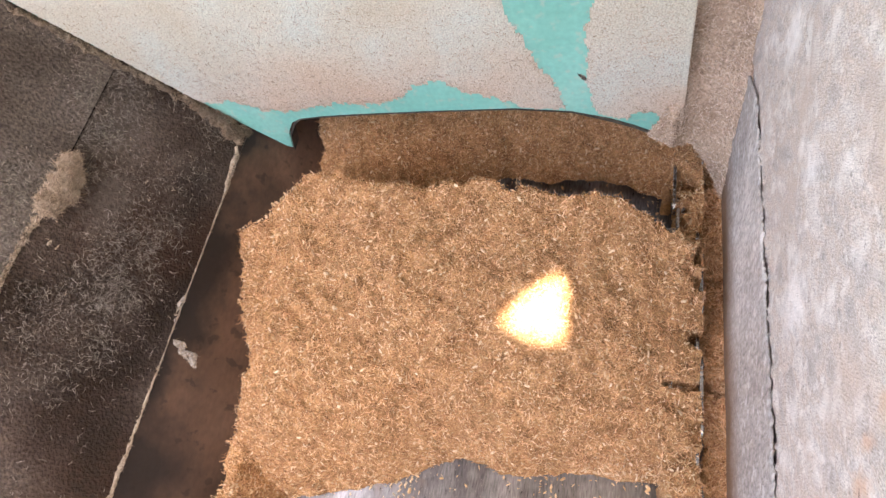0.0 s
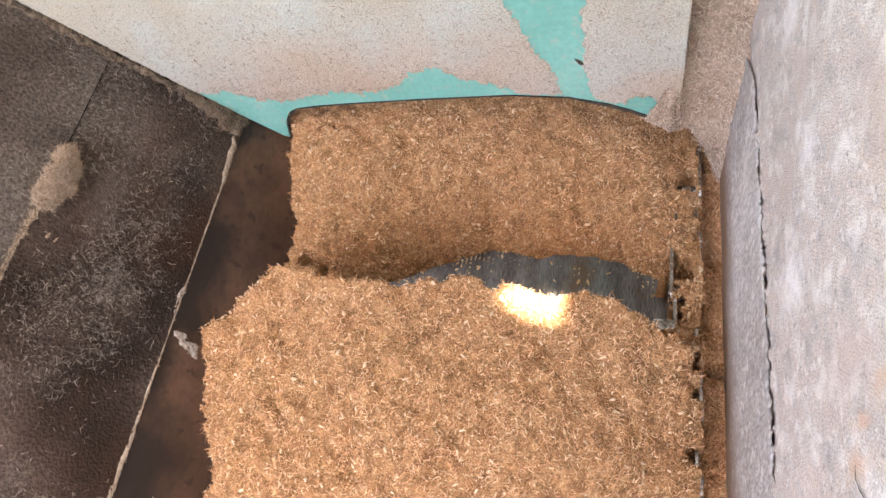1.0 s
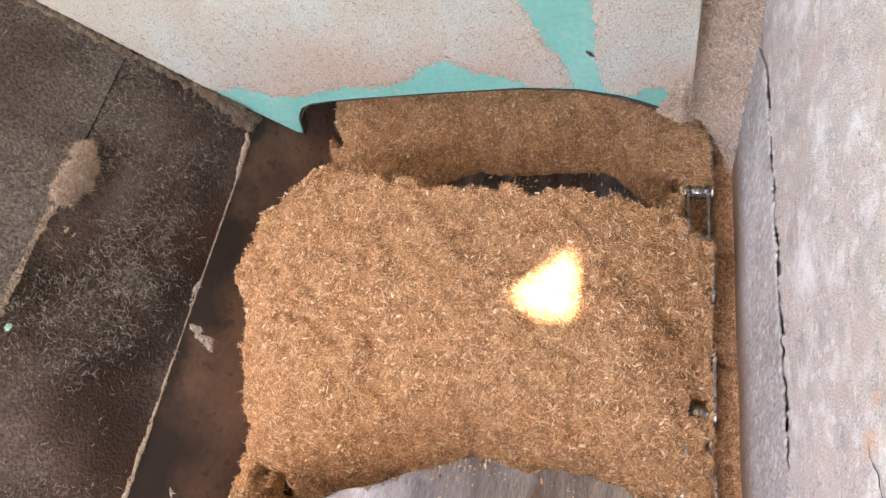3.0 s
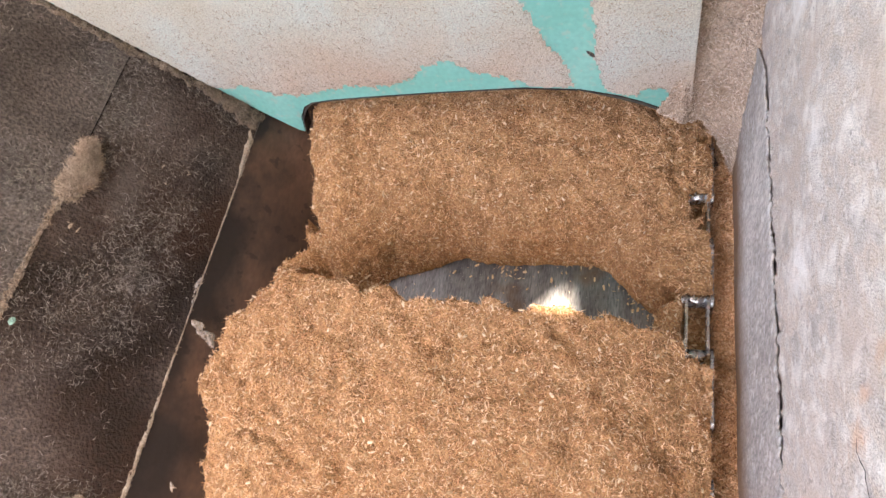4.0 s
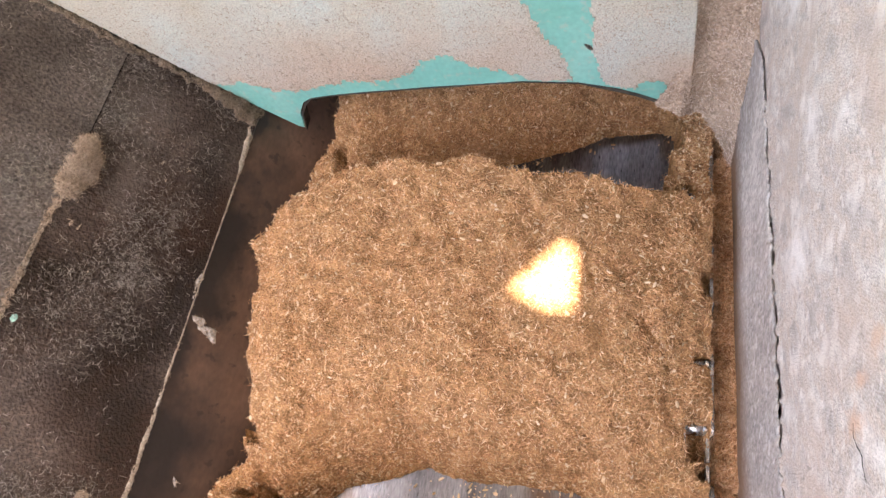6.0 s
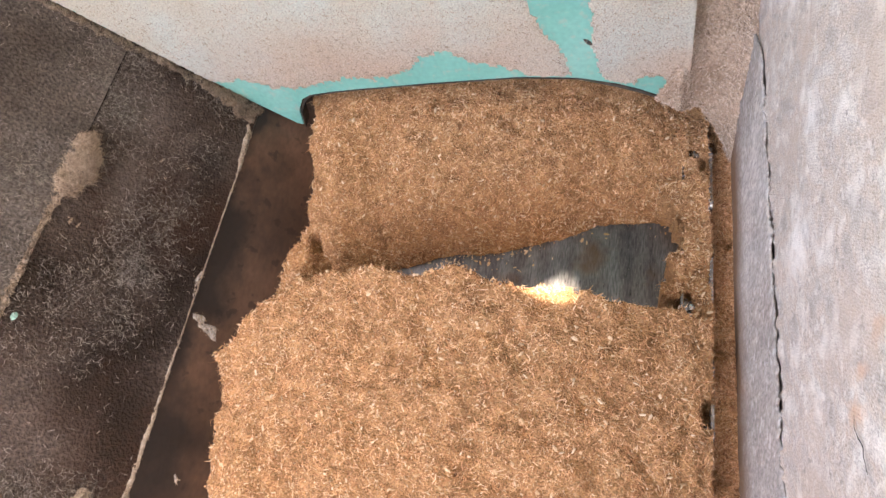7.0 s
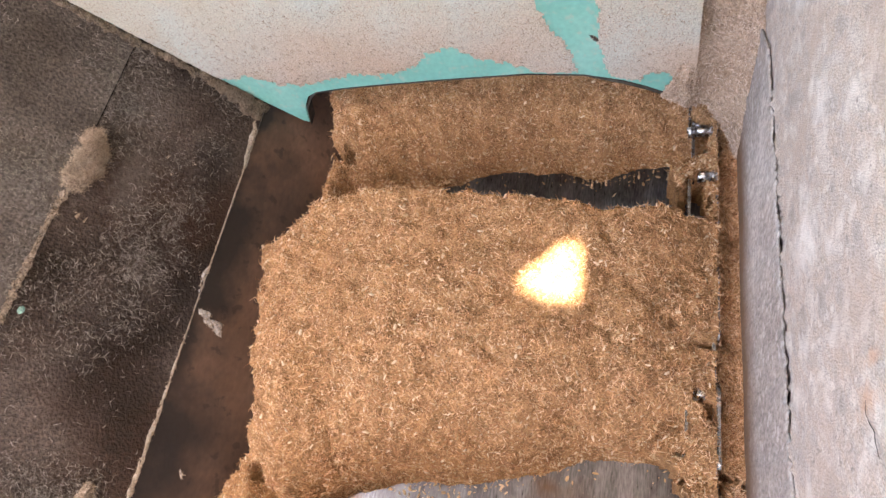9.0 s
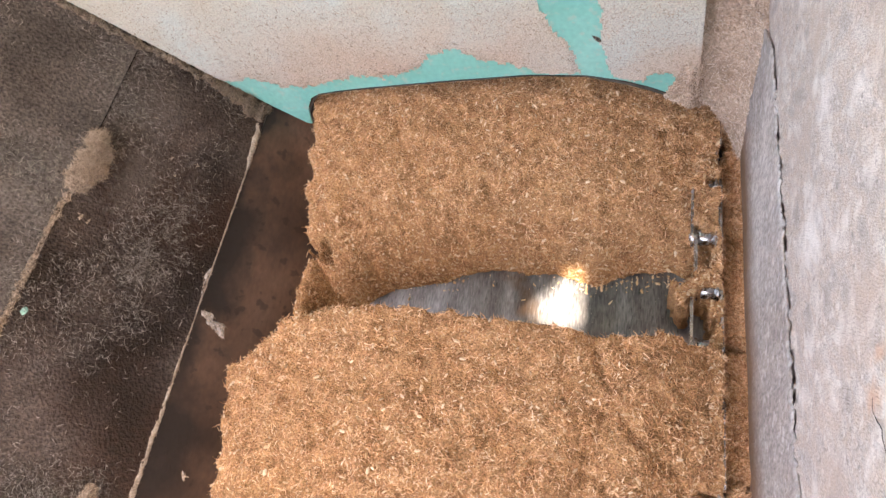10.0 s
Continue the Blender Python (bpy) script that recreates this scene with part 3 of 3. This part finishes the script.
ridge("paint_flake", [(on_slope(.190, .277), .006, .002), (on_slope(.170, .279), .006, .002)], "pale teal paint flake on the hopper", "paint flake", SN, mat("pale_teal", [(.25, .50, .42), (.34, .60, .52)], 50), 0, 31, step=.002)
ridge("dust_clump", [(on_slope(-.07, .07), .008, .004), (on_slope(-.10, .07), .016, .008), (on_slope(-.14, .07), .008, .004)], "grey tuft of fibre on the hopper", "fibre tuft", SN, M_DRY, 1200, 33)

# fine matted fibre clinging to the hopper plates
for nm, s0, s1, cnt, seed in (("wall_hopper_lower", .01, .2925, 13000, 51), ("wall_hopper_upper", .2965, .95, 21000, 52)):
    f, rng = Fbm(seed), np.random.RandomState(seed)
    S_, Y_ = np.meshgrid(np.arange(s0, s1, .006), np.arange(-.25, .78, .006))
    v = np.array(LIP)[None, None, [0, 0, 1]] * np.array([1, 0, 1]) + S_[..., None] * np.array(SD) + Y_[..., None] * np.array([0, 1, 0]) + .002 * np.array(SN)
    v = v.reshape(-1, 3)
    q = grid_faces(S_.shape[1], S_.shape[0])
    qs, qy = S_.ravel()[q[:, 0]], Y_.ravel()[q[:, 0]]
    wgt = np.clip(.25 + 1.1 * f(qs, qy, 7, 4), .04, None) ** 1.6
    if nm.endswith("lower"):
        wgt = wgt * np.clip((qs - .03) / .10, .04, 1) + 0.6 * np.exp(-((qs - .12) / .06) ** 2 - ((qy - .38) / .16) ** 2) * np.clip(.6 + 1.2 * f(qs, qy, 22, 3), .05, 2)
    fv, ff = strewn(v, q[:, ::-1], cnt, rng, (.005, .019), (.0006, .0012), .6, wgt, face=SN)
    part("matted_fibre", mesh_np("matted_fibre", fv, ff, mat("grey_fibre", [(.06, .049, .040), (.15, .128, .108), (.36, .32, .28)], island=True, rough=.95, bump=0, fine=.1)), bpy.data.objects[nm], kind="stuff")

# dust ledge between the chain and the liner
f, rng = Fbm(71), np.random.RandomState(71)
gx, gy = np.meshgrid(np.arange(.131, .170, .003), np.arange(-.5, 1.6, .006))
gz = -.008 - .03 * (np.abs((gy + .03 * fb(gy, gy * 0, 3) + .4 * (gx - .15)) % .231 - .115) < .007) + .016 * f(gx, gy, 18, 4) + .5 * np.clip(gx - .152, 0, 1) - 1.6 * np.clip(.140 - gx, 0, 1)
v = np.stack([gx - .15 + .012 * f(gy, gy * 0, 17, 3) * np.clip((.150 - gx) / .015, 0, 1), gy - .5, gz], -1).reshape(-1, 3)
q = grid_faces(gx.shape[1], gx.shape[0])
foot = v.copy(); foot[:, 2] = PAN_Z
ledge = tagged(new("dust_ledge"), "crumbly brown dust banked against the steel liner", "dust bank")
ledge.location = (.15, .5, 0)
part("crust", mesh_np("crust", np.concatenate([v, foot]), np.concatenate([q, q[:, ::-1] + len(v)]), M_BODY, True), ledge)
fv, ff = strewn(v, q, 46000, rng, (.005, .019), (.0008, .0019), .7, sink=-.0006)
part("stray_fibre", mesh_np("stray_fibre", fv, ff, M_FIBRE), ledge, kind="stuff")

# the crack in the concrete



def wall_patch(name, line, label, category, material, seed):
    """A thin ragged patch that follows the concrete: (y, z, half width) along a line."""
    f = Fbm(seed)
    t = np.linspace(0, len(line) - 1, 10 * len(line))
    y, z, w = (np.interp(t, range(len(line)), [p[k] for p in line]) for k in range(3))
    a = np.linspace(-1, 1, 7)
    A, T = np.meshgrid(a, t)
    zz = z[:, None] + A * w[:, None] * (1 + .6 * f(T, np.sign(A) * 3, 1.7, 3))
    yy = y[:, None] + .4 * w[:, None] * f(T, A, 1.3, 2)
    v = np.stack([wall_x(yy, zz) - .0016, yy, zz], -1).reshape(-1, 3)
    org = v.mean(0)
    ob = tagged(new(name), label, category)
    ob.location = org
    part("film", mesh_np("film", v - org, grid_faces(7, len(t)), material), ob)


# near-black film on the wall: the crack's inner shade put into its colour
wall_patch("crack", [(.090, .648, .0004), (.080, .645, .0009), (.072, .650, .0013), (.065, .657, .0011), (.058, .654, .0009), (.046, .660, .0004)], "dark hairline crack in the concrete", "crack", mat("crack_shadow", [(.008, .007, .006), (.025, .021, .018)], 60, .95, bump=0), 81)
ridge("scar", [(Vector((-.108, PLATE_Y - .001, .310)), .002, .001), (Vector((-.098, PLATE_Y - .001, .300)), .006, .003), (Vector((-.090, PLATE_Y - .001, .288)), .002, .001)], "dark scuffed nick in the teal paint", "nick", (0, -1, 0), M_EDGE, 14, 84, step=.001)

# ---- fibre heaps on the conveyor ----
# how far the chain has run, by time
RUN = [(0.0, -.114), (0.5, 0.0), (1.0, .114), (1.5, .230), (2.0, .345), (3.5, .697), (4.0, .815), (4.5, .937), (5.0, 1.051), (6.5, 1.411),
       (7.0, 1.532), (7.5, 1.655), (8.0, 1.779), (8.5, 1.907), (9.0, 2.032), (9.5, 2.155), (10.0, 2.284)]
XS = [-.80, -.735, -.64, -.55, -.40, -.30, -.20, -.10, -.02, .04, .13]
# the rear edge of each heap, and the foot of the one behind it, across the pan
CLIFF = [
    [-.30, -.27, -.16, -.15, -.16, -.15, -.15, -.15, -.15, -.17, -.18],
    [.34, .41, .525, .505, .505, .525, .525, .53, .525, .49, .47],
    [1.02, 1.10, 1.18, 1.185, 1.165, 1.17, 1.172, 1.178, 1.175, 1.16, 1.13],
    [1.70, 1.76, 1.86, 1.906, 1.910, 1.917, 1.910, 1.915, 1.905, 1.90, 1.90],
    [2.44, 2.47, 2.56, 2.59, 2.605, 2.60, 2.59, 2.590, 2.600, 2.60, 2.60],
    [3.13, 3.15, 3.25, 3.28, 3.29, 3.29, 3.28, 3.28, 3.28, 3.28, 3.28],
    [3.83, 3.85, 3.95, 3.98, 3.99, 3.99, 3.98, 3.98, 3.98, 3.98, 3.98],
]
FOOT = [
    [-.10, -.09, -.08, -.05, .005, .05, .036, .047, .055, .059, .06],
    [.56, .57, .575, .612, .67, .71, .70, .70, .69, .66, .62],
    [1.25, 1.25, 1.232, 1.300, 1.366, 1.350, 1.355, 1.368, 1.30, 1.25, 1.22],
    [1.93, 1.94, 1.945, 2.025, 2.066, 2.08, 2.11, 2.145, 2.152, 2.155, 2.10],
    [2.63, 2.65, 2.66, 2.72, 2.765, 2.776, 2.78, 2.755, 2.780, 2.787, 2.74],
    [3.30, 3.33, 3.37, 3.42, 3.45, 3.45, 3.46, 3.46, 3.46, 3.45, 3.42],
]
RISE = [.02, .005, .0, -.035, -.015, .0]
BANK = [-.62, -.655, -.635, -.625, -.60, -.62]     # inner edge of the bank on the outer chain
# the outer edge of each heap over the chain: (run, x)
EDGE = [
    [(-.2, -.72), (.0, -.715), (.10, -.672), (.18, -.680), (.25, -.722), (.29, -.722), (.35, -.732), (.42, -.748), (.47, -.732), (.53, -.67)],
    [(.50, -.72), (.616, -.718), (.70, -.708), (.76, -.716), (.82, -.727), (.90, -.742), (.97, -.772), (1.05, -.750), (1.12, -.722), (1.2, -.70)],
    [(1.18, -.735), (1.25, -.745), (1.32, -.715), (1.385, -.690), (1.516, -.690), (1.64, -.718), (1.743, -.745), (1.79, -.750), (1.84, -.69), (1.89, -.64)],
    [(1.85, -.735), (1.977, -.740), (2.05, -.705), (2.12, -.676), (2.24, -.695), (2.38, -.732), (2.466, -.742), (2.52, -.70), (2.57, -.65)],
    [(2.52, -.72), (2.60, -.715), (2.686, -.705), (2.77, -.700), (2.9, -.705), (3.1, -.73), (3.25, -.65)],
    [(3.2, -.72), (3.4, -.69), (3.6, -.70), (3.8, -.73), (3.95, -.65)],
]

BANK_IN = [.048, .086, .046, .060, .080, .05]      # inner edge of the bank on the chain by the liner
# holes and slots where the links show through: (run, x, half length, half width, depth)
PITS = [
    (.217, .095, .007, .034, -.040), (.397, .122, .014, .016, -.040), (.300, .118, .008, .018, -.03), (.645, .104, .014, .016, -.014), (.573, .085, .010, .016, -.03),
    (.832, .103, .020, .015, -.012), (1.464, .104, .030, .018, -.024), (1.60, .112, .009, .016, -.03), (1.742, .124, .022, .018, -.040),
    (2.27, .098, .010, .012, -.02), (2.245, .116, .014, .008, -.03), (2.36, .106, .006, .022, -.03), (2.711, .105, .013, .017, -.016), (2.822, .103, .017, .015, -.024), (2.95, .116, .008, .016, -.03),
    (1.37, -.700, .018, .011, -.05), (1.25, -.703, .015, .010, -.05), (1.25, -.668, .016, .009, -.05), (2.03, -.690, .018, .013, -.05), (1.975, -.668, .020, .008, -.05),
    (2.75, -.705, .015, .012, -.05), (2.75, -.672, .018, .010, -.05), (2.63, -.690, .013, .012, -.05), (2.62, -.662, .010, .008, -.05), (.61, -.692, .014, .010, -.05), (.60, -.660, .018, .009, -.05),
]


def heap(k):
    f = Fbm(40 + k)
    rng = np.random.RandomState(60 + k)
    u0 = max(min(CLIFF[k]) - .02, -.34)
    u1 = max(CLIFF[k + 1]) + .03
    mid = Vector((-.33, (u0 + u1) / 2, PAN_Z))
    x, u = np.meshgrid(np.arange(-.83, .1320, .0055), np.arange(u0, u1, .0055))
    wob = .016 * f(x, u, 16, 4)
    front = np.interp(x, XS, FOOT[k]) + wob * .7
    rear = np.interp(x, XS, CLIFF[k + 1]) + wob + .010 * f(x, u * 0, 30, 3)
    prev = np.interp(x, XS, CLIFF[k]) + .016 * Fbm(41 + k - 2)(x, u, 16, 4)
    top = np.interp(x, [-.72, -.65, -.4, -.2, 0, .07, .13], [.160, .175, .170, .142, .095, .06, .035])
    d = np.clip(u - front, 0, None)
    s = np.clip((u - front) / np.maximum(rear - front, .05), 0, 1)
    body = PAN_Z - .004 + (top - PAN_Z) * (1 - np.exp(-d / .105)) + s * s * (.022 + RISE[k]) + .018 * s ** 7
    cleft = np.clip(1 - np.abs(f(x + 7, u + .3 * x, 8, 2)) / .10, 0, 1) * np.clip(f(x - 5, u, 5, 2) * 2.2 + .35, 0, 1)
    body = body + (.019 * f(x, u, 9, 3) + .009 * f(x, u, 38, 3) - .008 * cleft) * np.clip(d / .05, 0, 1)
    body = np.where(u < front, -.2, body)
    # lumps carried on the two chains bridge the gaps
    lump = .060 + .03 * f(x, u, 12, 3)
    left = np.where((x < BANK[k] + .04 * f(x, u, 11, 3)) & (u > prev - .02), np.where(f(x - 9, u, 15, 2) > .5, -.03, lump) - 1.7 * np.clip(x + .70, 0, .13), -.2)
    pits = ((f(x + 3, u, 17, 2) > .62) & (k != 3)) | ((u > 1.13) & (u < 1.27) & (x > .066) & (k in (1, 2)) & (f(x, u, 14, 2) > -.30))
    right = np.where(x > BANK_IN[k] + .055 * f(x, u, 22, 3), 0.027 + .012 * f(x, u, 30, 3) + .02 * np.clip(.10 - x, 0, .05), -.2)
    right = np.where(pits & (x > .072), -.022, right)
    body = np.where(pits & (x > .078) & (u < rear), np.minimum(body, -.018), body)
    z = np.maximum(np.maximum(body, left), right)
    z = np.where(u > rear, np.where((x < -.62) | (x > .06), np.maximum(left, right) * 0 - .2, -.2), z)
    for pu, px, hu, hx, pz in PITS:
        du, dx = u - pu + .004 * f(x, u, 70, 2), x - px + .003 * f(u, x, 70, 2)
        z = np.where((np.abs(du) < hu) & (np.abs(dx) < hx), np.minimum(z, pz), z)
    edge = np.interp(u, [p[0] for p in EDGE[k]], [p[1] for p in EDGE[k]]) - .018 - .014 * f(x * 0, u, 22, 4)
    z = np.where(x < edge, -.2, z)
    floor = PAN_Z - .012
    z = np.maximum(z, floor)
    x2 = x + .004 * f(x, u, 60, 2) + (.007 * f(u * 0, u, 13, 3) - .002) * np.clip((x - .08) / .04, 0, 1)
    v = np.stack([x2, u + .004 * f(u, x, 60, 2), z], -1).reshape(-1, 3) - np.array(mid)
    solid = z > PAN_Z - .008
    keep = solid[:-1, :-1] | solid[1:, :-1] | solid[:-1, 1:] | solid[1:, 1:]
    q = grid_faces(x.shape[1], x.shape[0], keep)
    ob = tagged(new("fibre_heap"), "loose heap of golden-brown shredded plant fibre riding on the conveyor", "fibre heap", "heaps on the conveyor")
    ob.location = mid
    part("mound", mesh_np("mound", v, q, M_BODY, True), ob)
    flat = np.abs(v[q[:, 0], 2] - v[q[:, 2], 2]) < .03
    wgt = np.where(flat, 1.0, .5) * (v[q[:, 0], 2] > -.006)
    fv, ff = strewn(v, q, 88000, rng, (.006, .022), (.0008, .0020), .44, wgt, sink=.0)
    part("loose_fibre", mesh_np("loose_fibre", fv, ff, M_FIBRE), ob, "curled golden fibres", "stuff")
    cv, cf = strewn_chips(v, q, 3400, rng, (.004, .0135), wgt * (1 + 3 * np.exp(-(d.ravel()[q[:, 0]] / .03) ** 2)))
    part("chip_litter", mesh_np("chip_litter", cv, cf, M_CHIP), ob, "pale wood chips", "stuff")
    lx, ld = np.meshgrid(np.arange(-.52, .05, .01), np.arange(.0, .07, .005))
    lv = np.stack([lx, np.interp(lx, XS, FOOT[k]) - ld, lx * 0 + PAN_Z - .001], -1).reshape(-1, 3) - np.array(mid)
    lq = grid_faces(lx.shape[1], lx.shape[0])
    lw = np.exp(-ld.ravel()[lq[:, 0]] / .016) * np.clip(.3 + f(lx, ld, 14, 2).ravel()[lq[:, 0]], .05, 1)
    cv, cf = strewn_chips(lv, lq, 130, rng, (.004, .014), lw)
    part("pan_litter", mesh_np("pan_litter", cv, cf, M_CHIP), ob, "pale chips fallen before the heap", "stuff")
    return ob


heaps = [heap(k) for k in range(6)]

# ---- the chain with its flights ----
chain = tagged(new("conveyor_chain"), "steel roller chain pair with cross flights, half buried in fibre", "conveyor chain")
chain.location = (0, 0, 0)
PITCH = .112


def link_plate(name):
    bm = bmesh.new()
    pts = []
    for k in range(13):
        a = -math.pi / 2 + math.pi * k / 12
        pts.append((0, PITCH * .5 + .019 * math.cos(a), .019 * math.sin(a)))
    for k in range(13):
        a = math.pi / 2 + math.pi * k / 12
        pts.append((0, -PITCH * .5 + .019 * math.cos(a), .019 * math.sin(a)))
    f = bm.faces.new([bm.verts.new(p) for p in pts])
    out = bmesh.ops.extrude_face_region(bm, geom=[f])
    bmesh.ops.translate(bm, verts=[v for v in out["geom"] if isinstance(v, bmesh.types.BMVert)], vec=(.005, 0, 0))
    return bm_mesh(name, bm, M_STEEL)


def roller(r, w):
    bm = bmesh.new()
    bmesh.ops.create_cone(bm, cap_ends=True, segments=16, radius1=r, radius2=r, depth=w, matrix=Matrix.Rotation(math.pi / 2, 4, "Y"))
    bmesh.ops.bevel(bm, geom=[e for e in bm.edges if len(e.link_faces) == 2 and any(len(q.verts) > 4 for q in e.link_faces)], offset=.0015, segments=1, affect="EDGES")
    return bm_mesh("roller", bm, M_STEEL, True)


ME_PLATE, ME_ROLL, ME_PIN = link_plate("link_plate"), roller(.015, .034), roller(.007, .062)
for side, cx, cz in (("l", -.685, -.046), ("r", .101, .002)):
    for n in range(38):
        u = -.40 + n * PITCH + .046
        wide = .0255 if n % 2 else .0185
        for sg in (-1, 1):
            p = part("link_plate", ME_PLATE, chain)
            p.location = (cx + sg * wide - .0025, u, cz)
        for nm, me in (("roller", ME_ROLL), ("pin", ME_PIN)):
            p = part(nm, me, chain)
            p.location = (cx, u + PITCH / 2, cz)
for k in range(7):
    u = CLIFF[k][5] + .008
    part("flight", bm_mesh("flight", box((-.640, u - .005, PAN_Z + .003), (.062, u + .005, PAN_Z + .038), .0015), M_DARK), chain, "flat dark steel flight bar")
    part("flight_bracket", bm_mesh("flight_bracket", box((.045, u - .03, -.020), (.080, u + .012, .006), .002), M_STEEL), chain)


def motions():
    for ob in heaps + [chain]:
        at = ob.location.copy()
        walk(ob, [(t, pose(at.x, at.y - run, at.z)) for t, run in RUN])


motions()
